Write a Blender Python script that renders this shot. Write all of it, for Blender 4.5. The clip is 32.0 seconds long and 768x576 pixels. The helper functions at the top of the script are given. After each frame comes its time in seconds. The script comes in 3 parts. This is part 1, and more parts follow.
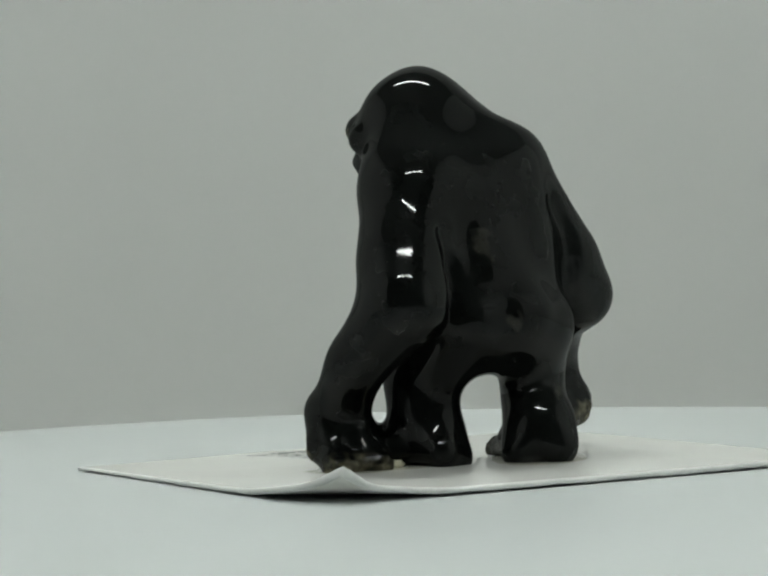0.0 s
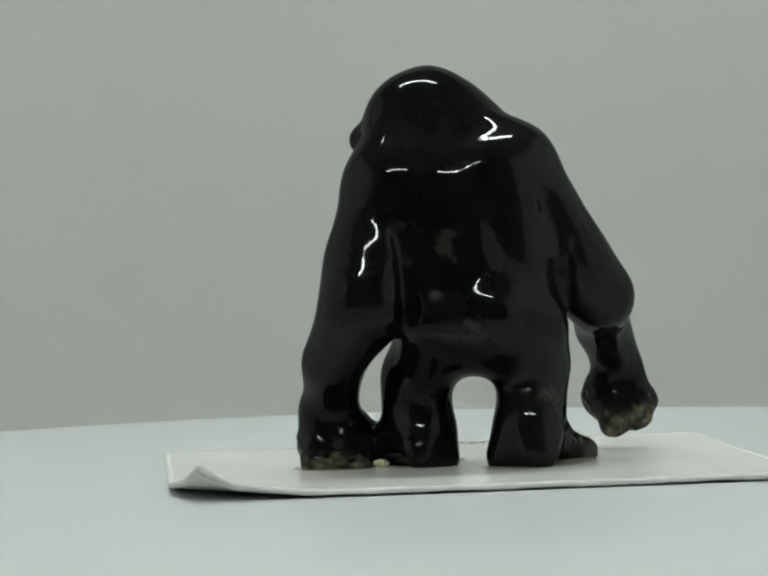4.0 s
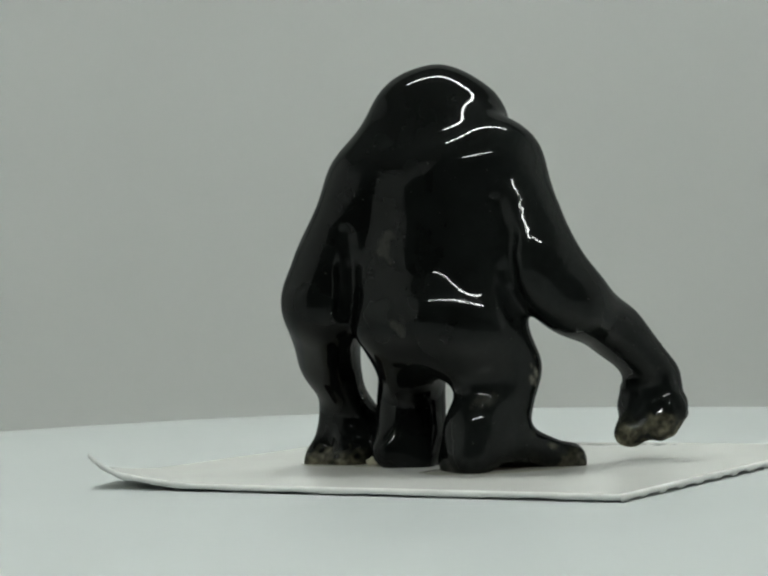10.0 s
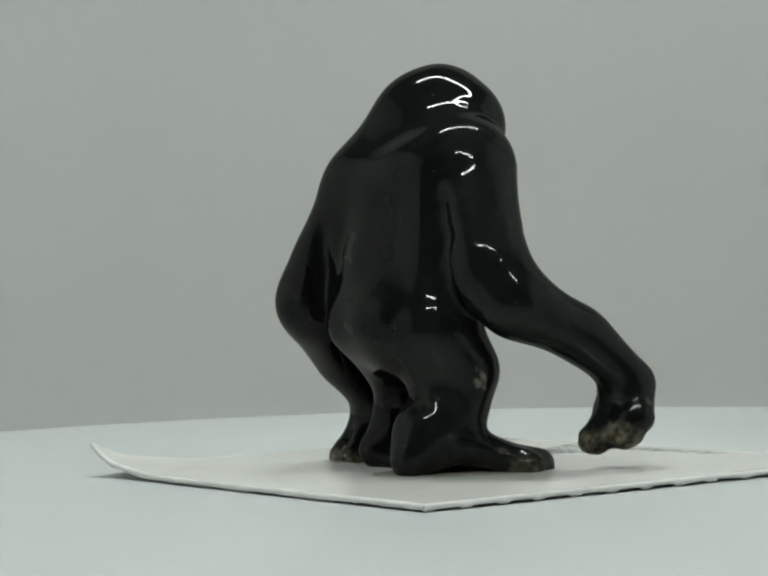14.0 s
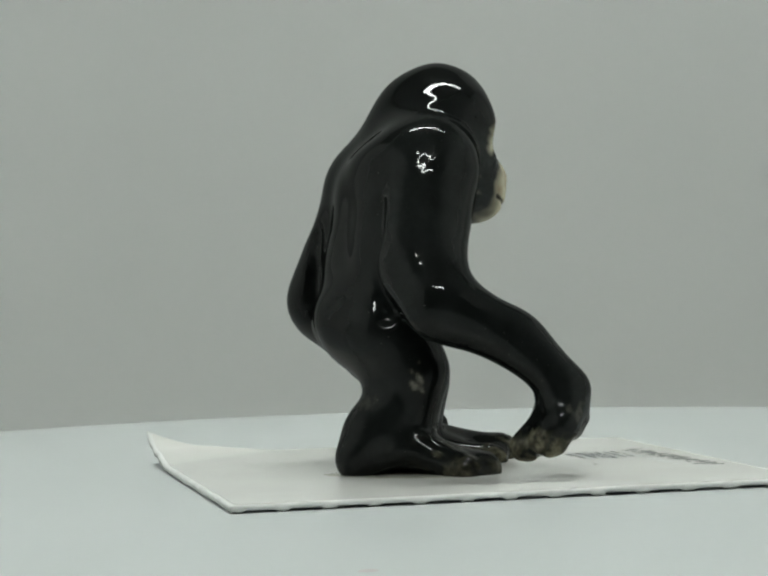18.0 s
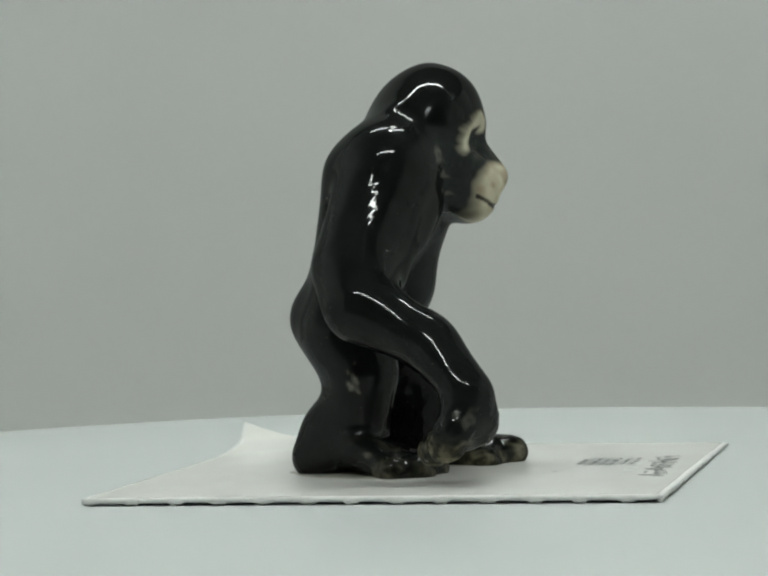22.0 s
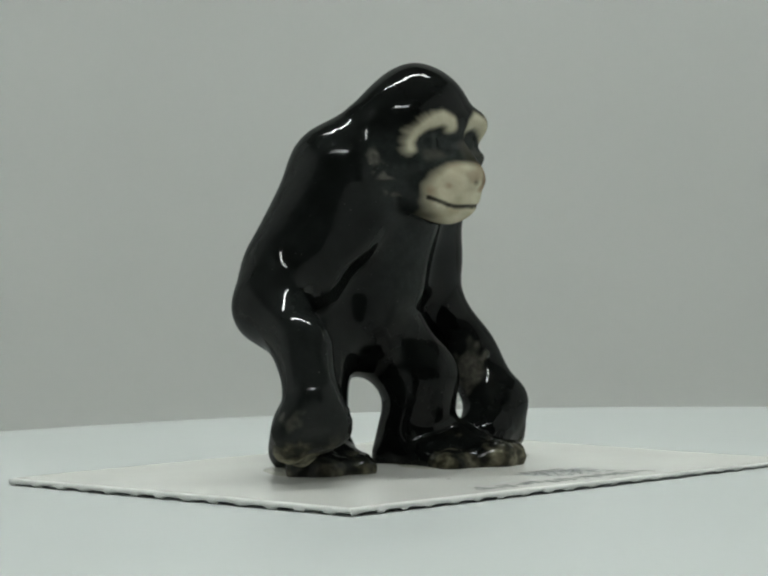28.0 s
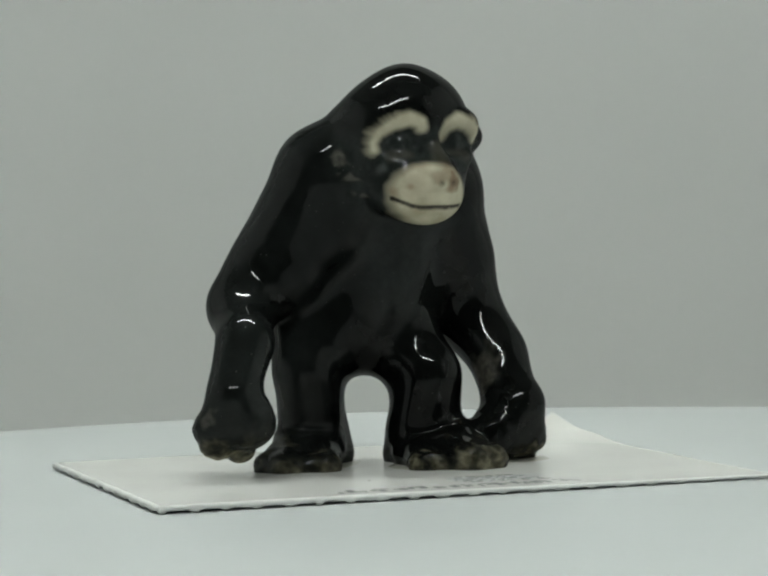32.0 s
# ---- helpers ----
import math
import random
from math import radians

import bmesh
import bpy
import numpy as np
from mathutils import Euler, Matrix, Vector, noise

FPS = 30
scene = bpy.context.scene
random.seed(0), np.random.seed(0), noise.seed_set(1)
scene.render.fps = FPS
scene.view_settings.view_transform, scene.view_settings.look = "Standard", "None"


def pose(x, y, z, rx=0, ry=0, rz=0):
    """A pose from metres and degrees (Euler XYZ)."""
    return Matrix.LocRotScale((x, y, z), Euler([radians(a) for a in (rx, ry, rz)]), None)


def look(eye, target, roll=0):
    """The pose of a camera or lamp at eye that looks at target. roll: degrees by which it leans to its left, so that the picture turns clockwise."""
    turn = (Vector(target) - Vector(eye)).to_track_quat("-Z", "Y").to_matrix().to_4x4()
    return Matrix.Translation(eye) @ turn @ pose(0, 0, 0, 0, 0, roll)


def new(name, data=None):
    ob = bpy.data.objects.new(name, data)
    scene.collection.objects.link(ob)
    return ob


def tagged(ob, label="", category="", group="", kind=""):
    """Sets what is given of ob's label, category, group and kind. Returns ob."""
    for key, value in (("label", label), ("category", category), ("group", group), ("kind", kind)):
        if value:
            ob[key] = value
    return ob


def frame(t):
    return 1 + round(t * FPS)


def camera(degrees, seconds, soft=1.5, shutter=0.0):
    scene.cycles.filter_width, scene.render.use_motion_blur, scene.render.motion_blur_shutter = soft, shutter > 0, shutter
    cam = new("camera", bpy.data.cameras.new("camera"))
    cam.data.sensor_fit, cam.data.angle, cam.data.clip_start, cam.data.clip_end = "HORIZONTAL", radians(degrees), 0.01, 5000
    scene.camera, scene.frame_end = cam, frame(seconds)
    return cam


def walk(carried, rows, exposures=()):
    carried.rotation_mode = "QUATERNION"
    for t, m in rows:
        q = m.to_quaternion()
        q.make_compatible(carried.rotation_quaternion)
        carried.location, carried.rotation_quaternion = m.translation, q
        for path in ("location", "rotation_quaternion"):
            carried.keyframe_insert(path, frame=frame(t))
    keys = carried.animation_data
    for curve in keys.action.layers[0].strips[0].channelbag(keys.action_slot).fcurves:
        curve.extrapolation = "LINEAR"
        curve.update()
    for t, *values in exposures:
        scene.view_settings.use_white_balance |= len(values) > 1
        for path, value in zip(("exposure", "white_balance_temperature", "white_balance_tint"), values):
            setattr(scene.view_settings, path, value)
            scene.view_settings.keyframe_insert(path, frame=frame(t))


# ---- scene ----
# The camera stands still before a small turntable; one unit is a metre, the figure is 45 mm high.
MM = 0.001
SECONDS = 32.0
cam = camera(16.12, SECONDS, soft=2.4)
EYE = Vector((0.0, -0.31314, 0.02713))


def camera_pose():
    pitch, yaw, roll = radians(1.1706), radians(-0.7433), radians(-1.6736)
    ahead = Vector((math.sin(yaw) * math.cos(pitch), math.cos(yaw) * math.cos(pitch), -math.sin(pitch)))
    return look(EYE, EYE + ahead, math.degrees(roll))


walk(cam, [(0, camera_pose()), (SECONDS, camera_pose())])

# ---- light: a white photo tent with two LED strips under its roof, in a dim room ----
world = bpy.data.worlds.new("dim_room")
scene.world = world
world.use_nodes = True
world.node_tree.nodes["Background"].inputs[0].default_value = (0.9, 1.0, 0.96, 1)
world.node_tree.nodes["Background"].inputs[1].default_value = 0.02
LED_STRENGTH = 197.0
FRONT_STRENGTH = 212.0
scene.view_settings.exposure = 0.0


# ---- materials ----
def node_material(name, rough=0.5, metal=0.0, spec=0.5):
    m = bpy.data.materials.new(name)
    m.use_nodes = True
    b = m.node_tree.nodes["Principled BSDF"]
    b.inputs["Roughness"].default_value = rough
    b.inputs["Metallic"].default_value = metal
    b.inputs["Specular IOR Level"].default_value = spec
    return m, m.node_tree.nodes, m.node_tree.links, b


def coords(nodes, links, scale):
    tc = nodes.new("ShaderNodeTexCoord")
    mp = nodes.new("ShaderNodeMapping")
    mp.inputs["Scale"].default_value = (scale, scale, scale)
    links.new(tc.outputs["Object"], mp.inputs["Vector"])
    return mp.outputs["Vector"]


def noise_node(nodes, links, vec, scale, detail=4.0, rough=0.55):
    n = nodes.new("ShaderNodeTexNoise")
    n.inputs["Scale"].default_value = scale
    n.inputs["Detail"].default_value = detail
    n.inputs["Roughness"].default_value = rough
    links.new(vec, n.inputs["Vector"])
    return n


def ramp(nodes, links, fac, stops):
    r = nodes.new("ShaderNodeValToRGB")
    els = r.color_ramp.elements
    while len(els) < len(stops):
        els.new(0.5)
    for e, (p, c) in zip(els, stops):
        e.position, e.color = p, (*c, 1)
    links.new(fac, r.inputs["Fac"])
    return r.outputs["Color"]


def bump_node(nodes, links, height, strength, distance, target):
    b = nodes.new("ShaderNodeBump")
    b.inputs["Strength"].default_value = strength
    b.inputs["Distance"].default_value = distance
    links.new(height, b.inputs["Height"])
    links.new(b.outputs["Normal"], target.inputs["Normal"])
    return b


def mottled(name, a, b, rough, scale, fine, bump, spec=0.5, distance=0.0002):
    """A plain surface whose colour drifts between a and b at two scales, with a fine relief."""
    m, nodes, links, bsdf = node_material(name, rough, 0.0, spec)
    vec = coords(nodes, links, 1.0)
    big = noise_node(nodes, links, vec, scale, 3.0)
    small = noise_node(nodes, links, vec, fine, 5.0, 0.65)
    mix = nodes.new("ShaderNodeMath")
    mix.operation = "MULTIPLY_ADD"
    mix.inputs[1].default_value = 0.35
    links.new(small.outputs["Fac"], mix.inputs[0])
    half = nodes.new("ShaderNodeMath")
    half.operation = "MULTIPLY"
    half.inputs[1].default_value = 0.65
    links.new(big.outputs["Fac"], half.inputs[0])
    links.new(half.outputs[0], mix.inputs[2])
    links.new(ramp(nodes, links, mix.outputs[0], [(0.3, a), (0.7, b)]), bsdf.inputs["Base Color"])
    bump_node(nodes, links, small.outputs["Fac"], bump, distance, bsdf)
    return m


def glaze_material():
    """Fired black glaze with bare cream bisque on the face, tan on toes and fingers, dull grey where it is worn and for
    a painted sheen on the left forearm.
    """
    m, nodes, links, bsdf = node_material("black_glaze", 0.4, 0.0, 0.0)
    bsdf.inputs["Coat Weight"].default_value = 0.3
    bsdf.inputs["Coat Roughness"].default_value = 0.05
    vec = coords(nodes, links, 1.0)

    def mask(name):
        a = nodes.new("ShaderNodeAttribute")
        a.attribute_name = name
        return a.outputs["Fac"]

    def blend(base, top, fac):
        x = nodes.new("ShaderNodeMix")
        x.data_type = "RGBA"
        links.new(fac, x.inputs["Factor"])
        links.new(base, x.inputs[6])
        links.new(top, x.inputs[7])
        return x.outputs[2]

    cloud = noise_node(nodes, links, vec, 260.0, 4.0)
    grain = noise_node(nodes, links, vec, 1400.0, 5.0, 0.65)
    black = ramp(nodes, links, cloud.outputs["Fac"], [(0.35, (0.003, 0.0034, 0.003)), (0.75, (0.0058, 0.0068, 0.0063))])
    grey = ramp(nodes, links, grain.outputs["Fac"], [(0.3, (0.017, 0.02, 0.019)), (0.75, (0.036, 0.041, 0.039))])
    cream = ramp(nodes, links, cloud.outputs["Fac"], [(0.3, (0.36, 0.325, 0.225)), (0.5, (0.48, 0.44, 0.325)), (0.7, (0.57, 0.54, 0.405))])
    streaks = noise_node(nodes, links, vec, 480.0, 3.0, 0.55)
    tan = ramp(nodes, links, streaks.outputs["Fac"], [(0.33, (0.01, 0.01, 0.008)), (0.45, (0.05, 0.046, 0.03)), (0.57, (0.14, 0.127, 0.085)), (0.74, (0.32, 0.3, 0.21))])
    rub_and_sheen = ramp(nodes, links, grain.outputs["Fac"], [(0.35, (0.1, 0.095, 0.08)), (0.7, (0.26, 0.245, 0.2))])
    dark = ramp(nodes, links, cloud.outputs["Fac"], [(0.3, (0.012, 0.011, 0.009)), (0.7, (0.03, 0.025, 0.018))])
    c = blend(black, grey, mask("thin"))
    c = blend(c, tan, mask("tan"))
    c = blend(c, rub_and_sheen, mask("rubbed_and_sheen"))
    c = blend(c, cream, mask("cream"))
    umber = ramp(nodes, links, cloud.outputs["Fac"], [(0.3, (0.13, 0.07, 0.04)), (0.7, (0.24, 0.15, 0.09))])
    c = blend(c, umber, mask("brown"))
    c = blend(c, dark, mask("line"))
    dust = noise_node(nodes, links, vec, 2600.0, 1.0)
    spots = ramp(nodes, links, dust.outputs["Fac"], [(0.765, (0, 0, 0)), (0.8, (0.05, 0.05, 0.045))])
    sprinkle = nodes.new("ShaderNodeMix")
    sprinkle.data_type, sprinkle.blend_type = "RGBA", "ADD"
    sprinkle.inputs["Factor"].default_value = 1.0
    links.new(c, sprinkle.inputs[6])
    links.new(spots, sprinkle.inputs[7])
    links.new(sprinkle.outputs[2], bsdf.inputs["Base Color"])
    swell = bump_node(nodes, links, cloud.outputs["Fac"], 0.22, 0.0001, bsdf)
    pits = noise_node(nodes, links, vec, 900.0, 2.0)
    fine = nodes.new("ShaderNodeBump")
    fine.inputs["Strength"].default_value = 0.2
    fine.inputs["Distance"].default_value = 0.00003
    links.new(pits.outputs["Fac"], fine.inputs["Height"])
    links.new(fine.outputs["Normal"], swell.inputs["Normal"])
    return m


GLAZE = glaze_material()
PLATTER = mottled("white_platter", (0.50, 0.525, 0.517), (0.535, 0.558, 0.55), 0.42, 14.0, 900.0, 0.05)
PAPER = mottled("white_card", (0.685, 0.68, 0.64), (0.75, 0.745, 0.705), 0.2, 60.0, 1800.0, 0.1, 0.5, 0.00004)
CLOTH = mottled("white_tent_cloth", (0.87, 0.88, 0.855), (0.9, 0.905, 0.88), 0.85, 5.0, 700.0, 0.1, 0.2)
LID = mottled("dark_lid", (0.16, 0.16, 0.16), (0.2, 0.2, 0.2), 0.7, 12.0, 700.0, 0.1)
INK = mottled("grey_ink", (0.02, 0.022, 0.024), (0.09, 0.094, 0.095), 0.6, 300.0, 3000.0, 0.05)
SPECK = mottled("pink_speck", (0.56, 0.52, 0.52), (0.6, 0.55, 0.55), 0.95, 300.0, 2000.0, 0.05, 0.0)
PALE_INK = mottled("pale_grey_ink", (0.2, 0.21, 0.21), (0.34, 0.345, 0.34), 0.5, 500.0, 2500.0, 0.05)
FIBRE = mottled("torn_paper_fibre", (0.6, 0.605, 0.585), (0.7, 0.7, 0.68), 0.9, 300.0, 2200.0, 0.5, 0.2, 0.0001)
GLUE = mottled("dried_glue", (0.5, 0.49, 0.41), (0.6, 0.59, 0.52), 0.12, 160.0, 900.0, 0.1, 0.5)
CRUMB = mottled("cream_crumb", (0.42, 0.4, 0.28), (0.6, 0.57, 0.42), 0.5, 500.0, 2500.0, 0.3)
STRIP = mottled("white_circuit_strip", (0.7, 0.7, 0.68), (0.78, 0.78, 0.76), 0.5, 40.0, 900.0, 0.05)


def glow(name, strength):
    m = bpy.data.materials.new(name)
    m.use_nodes = True
    m.node_tree.nodes.clear()
    e = m.node_tree.nodes.new("ShaderNodeEmission")
    o = m.node_tree.nodes.new("ShaderNodeOutputMaterial")
    e.inputs["Color"].default_value = (0.935, 1.0, 0.967, 1)
    e.inputs["Strength"].default_value = strength
    m.node_tree.links.new(e.outputs[0], o.inputs[0])
    return m


LED = glow("led_glow", LED_STRENGTH)
LED_DIM = glow("led_glow_front", FRONT_STRENGTH)


# ---- building helpers ----
def mesh_from(bm, name, material, smooth=False):
    me = bpy.data.meshes.new(name)
    bm.normal_update()
    bm.to_mesh(me)
    bm.free()
    me.materials.append(material)
    if smooth:
        me.polygons.foreach_set("use_smooth", [True] * len(me.polygons))
    return me


def part(name, bm, material, parent=None, label="", smooth=False):
    ob = new(name, mesh_from(bm, name, material, smooth))
    ob.parent = parent
    if label:
        tagged(ob, label)
    return ob


def box(bm, x0, y0, z0, x1, y1, z1, bevel=0.0):
    made = bmesh.ops.create_cube(bm, size=1.0)["verts"]
    bmesh.ops.scale(bm, vec=(x1 - x0, y1 - y0, z1 - z0), verts=made)
    bmesh.ops.translate(bm, vec=((x0 + x1) / 2, (y0 + y1) / 2, (z0 + z1) / 2), verts=made)
    if bevel:
        edges = list({e for v in made for e in v.link_edges})
        bmesh.ops.bevel(bm, geom=edges, offset=bevel, segments=2, profile=0.5, affect="EDGES")
    return bm


def lathe(bm, profile, steps):
    """A closed turned body from (radius, height) pairs that begin and end on the axis."""
    rings = []
    for r, z in profile:
        if r == 0:
            rings.append([bm.verts.new((0, 0, z))])
        else:
            rings.append([bm.verts.new((r * math.cos(2 * math.pi * k / steps), r * math.sin(2 * math.pi * k / steps), z)) for k in range(steps)])
    for a, b in zip(rings, rings[1:]):
        for k in range(steps):
            n = (k + 1) % steps
            if len(a) == 1:
                bm.faces.new((a[0], b[k], b[n]))
            elif len(b) == 1:
                bm.faces.new((a[k], a[n], b[0]))
            else:
                bm.faces.new((a[k], a[n], b[n], b[k]))
    bmesh.ops.recalc_face_normals(bm, faces=bm.faces)
    return bm


# ---- the tent ----
def tent():
    half, deep, low, high, t = 0.30, 0.26, -0.0597, 0.33, 0.004
    front = -0.27
    back = new("wall_back", mesh_from(sweep_back(half, deep, low, high, t), "wall_back", CLOTH, True))
    tagged(back, "pale grey seamless fabric backdrop of the photo tent", "wall", kind="structure")
    for name, x in (("wall_left", -half - t), ("wall_right", half)):
        w = new(name, mesh_from(box(bmesh.new(), x, front, low, x + t, deep + 0.05, high), name, CLOTH))
        tagged(w, "white fabric side of the photo tent", "wall", kind="structure")
    c = new("ceiling", mesh_from(box(bmesh.new(), -half - t, -0.33, high + 0.0005, half + t, deep + 0.06, high + t), "ceiling", LID))
    tagged(c, "dark grey lid of the photo tent", "ceiling", kind="structure")
    f = new("floor", mesh_from(box(bmesh.new(), -half - t, -0.4, low - t, half + t, deep + 0.06, low - 0.0008), "floor", CLOTH))
    tagged(f, "white fabric floor of the photo tent", "floor", kind="structure")


def sweep_back(half, deep, low, high, t):
    """The backdrop: upright cloth that curves out on to the floor, with a slow sag."""
    bm = bmesh.new()
    rows = [(deep, high - (high - low - 0.03) * k / 10) for k in range(11)]
    rows += [(deep - 0.03 * (1 - math.cos(a)), low + 0.03 - 0.03 * math.sin(a)) for a in [radians(15 * k) for k in range(1, 7)]]
    grid = []
    for y, z in rows:
        grid.append([bm.verts.new((-half + 2 * half * k / 40, y + 0.0015 * math.sin(k * 0.45 + z * 9), z)) for k in range(41)])
    for a, b in zip(grid, grid[1:]):
        for k in range(40):
            bm.faces.new((a[k], a[k + 1], b[k + 1], b[k]))
    bmesh.ops.solidify(bm, geom=bm.faces[:], thickness=t)
    return bm


tent()


def led_strip(y, z, material):
    """A strip of small square LEDs under the roof, across the tent."""
    half, count = 0.115, 17
    top = new("led_strip")
    top.location = (0, y, z)
    tagged(top, "white LED strip light with a row of small bright diodes", "lamp", group="LED strips of the tent")
    part("backing", box(bmesh.new(), -half - 0.008, -0.006, 0.0, half + 0.008, 0.006, 0.0118, 0.0008), STRIP, top)
    me = mesh_from(box(bmesh.new(), -0.0040, -0.0040, -0.0016, 0.0040, 0.0040, -0.0002, 0.0003), "diode", material)
    for k in range(count):
        d = new("diode", me)
        d.parent = top
        d.location = (-half + 2 * half * (k + 0.5) / count, 0, 0)


led_strip(0.06, 0.318, LED)
led_strip(-0.285, 0.318, LED_DIM)


# ---- the turntable ----
PLATTER_TOP = -0.0005


def turntable():
    base = new("turntable")
    base.location = (0, 0, -0.0605)
    tagged(base, "round white display turntable with a smooth platter", "turntable")
    bm = lathe(bmesh.new(), [(0, 0), (0.078, 0), (0.081, 0.003), (0.081, 0.041), (0.076, 0.046), (0, 0.046)], 96)
    part("base", bm, PLATTER, base, smooth=True)
    bm = lathe(bmesh.new(), [(0, 0.0465), (0.03, 0.0465), (0.103, 0.051), (0.1055, 0.0525), (0.106, 0.0545), (0.106, 0.0582), (0.1056, 0.0597), (0.1047, 0.06), (0.05, 0.06), (0, 0.06)], 192)
    platter = part("platter", bm, PLATTER, base, smooth=True)
    platter.data.set_sharp_from_angle(angle=radians(35))
    bm = bmesh.new()
    bmesh.ops.create_uvsphere(bm, u_segments=18, v_segments=10, radius=1.0)
    for v in bm.verts:
        k = 1 + 0.3 * noise.noise(v.co * 1.7)
        v.co = Vector((v.co.x * 1.1, v.co.y * 0.8, v.co.z * 0.012)) * k * MM
    speck = part("pink_speck", bm, SPECK, platter, "pale pink fleck of lint", True)
    speck.location = (88.7 * MM, 24.1 * MM, 0.06001)
    return platter


platter = turntable()

# ---- the card ----
CARD_B = Vector((16.7, 47.5))
CARD_U = Vector((-0.859, -0.512))
CARD_V = Vector((0.507, -0.862))
CARD_LONG, CARD_WIDE, CARD_THICK = 68.1, 60.8, 0.82


def card_point(u, v, up):
    """A place on the card in metres: it lies flat, thins towards one corner, and the opposite corner curls up to a bent tip."""
    along = (CARD_U + CARD_V).normalized()
    back = ((CARD_LONG - u) + (CARD_WIDE - v)) / math.sqrt(2)
    curl = 2.1 * max(0.0, 1 - back / 12.5) ** 1.5 + 1.3 * max(0.0, 1 - back / 4.6) ** 1.4
    up *= 1 - 0.5 * max(0.0, 1 - math.hypot(CARD_LONG - u, v) / 48.0)
    p = CARD_B + CARD_U * u + CARD_V * v - along * (0.3 * curl) + Vector((2.6, 0.2)) * max(0.0, 1 - back / 6.0)
    height = 0.06 + curl + 0.04 * noise.noise(Vector((u * 0.08, v * 0.08, 0)))
    return Vector((p.x * MM, p.y * MM, (height + up) * MM))


def torn_edge():
    """A furry white bead round the card: proud on top, cut back below, with nubs that reach the platter."""
    walk_round = []
    for (u0, v0), (u1, v1), gap, nub in (((0, 0), (CARD_LONG, 0), 3.3, 1.2), ((CARD_LONG, 0), (CARD_LONG, CARD_WIDE), 9.0, 0.0),
                                         ((CARD_LONG, CARD_WIDE), (0, CARD_WIDE), 11.0, 0.0), ((0, CARD_WIDE), (0, 0), 4.7, 1.5)):
        length = math.hypot(u1 - u0, v1 - v0)
        n = int(length / 0.3)
        for k in range(n):
            s = length * k / n
            walk_round.append((u0 + (u1 - u0) * k / n, v0 + (v1 - v0) * k / n, nub > 0 and s % gap < nub, nub > 0))
    bm = bmesh.new()
    rings = []
    for u, v, nub, gap_side in walk_round:
        rag = noise.noise(Vector((u * 0.7, v * 0.7, 3.0)))
        fuzz = noise.noise(Vector((u * 2.3, v * 2.3, 9.0)))
        wave = noise.noise(Vector((u * 0.25, v * 0.25, 5.0)))
        side = 0.2 * rag + 0.12 * fuzz
        t = CARD_THICK
        low = (0.26 if gap_side else 0.18) + 0.16 * wave + 0.1 * fuzz
        section = [(0.95, t - 0.02), (0.5 + side, t - 0.03 + 0.02 * rag), (0.16 + side, t - 0.08 + 0.05 * fuzz), (side, t - 0.24),
                   (0.07 + side, low + 0.05), (0.3 + side, low), (0.8, low - 0.02), (1.1, t - 0.05)]
        if nub:
            section[3:6] = [(side, t - 0.1), (0.08 + side, 0.16), (0.3 + side, 0.02)]
        rings.append([bm.verts.new(card_point(min(max(u, q), CARD_LONG - q), min(max(v, q), CARD_WIDE - q), up)) for q, up in section])
    for a, b in zip(rings, rings[1:] + rings[:1]):
        for k in range(len(a)):
            n = (k + 1) % len(a)
            bm.faces.new((a[k], a[n], b[n], b[k]))
    bmesh.ops.recalc_face_normals(bm, faces=bm.faces)
    return bm


def glue_film():
    """A thin uneven film that has crept out from under the feet and the hand."""
    bm = bmesh.new()
    for x, y, rx, ry in ((13.3, 2.5, 5.6, 9.8), (-2.5, 0.5, 6.2, 8.2), (-8.0, -5.6, 5.6, 5.4)):
        rows = []
        for share, up in ((0.3, 0.05), (0.85, 0.045), (0.96, 0.03), (1.0, 0.004)):
            row = []
            for k in range(72):
                a = 2 * math.pi * k / 72
                creep = 1 + 0.12 * noise.noise(Vector((math.cos(a) * 1.6 + x, math.sin(a) * 1.6 + y, 2.0))) + 0.04 * noise.noise(Vector((math.cos(a) * 6 + x, math.sin(a) * 6, 7.0)))
                p = Vector((x + rx * creep * share * math.cos(a), y + ry * creep * share * math.sin(a)))
                d = p - CARD_B
                q = card_point(d.dot(CARD_U), d.dot(CARD_V), CARD_THICK + up)
                row.append(bm.verts.new((p.x * MM, p.y * MM, q.z)))
            rows.append(row)
        for a, b in zip(rows, rows[1:]):
            for k in range(72):
                n = (k + 1) % 72
                bm.faces.new((a[k], a[n], b[n], b[k]))
        bm.faces.new(rows[0])
    bmesh.ops.recalc_face_normals(bm, faces=bm.faces)
    return bm


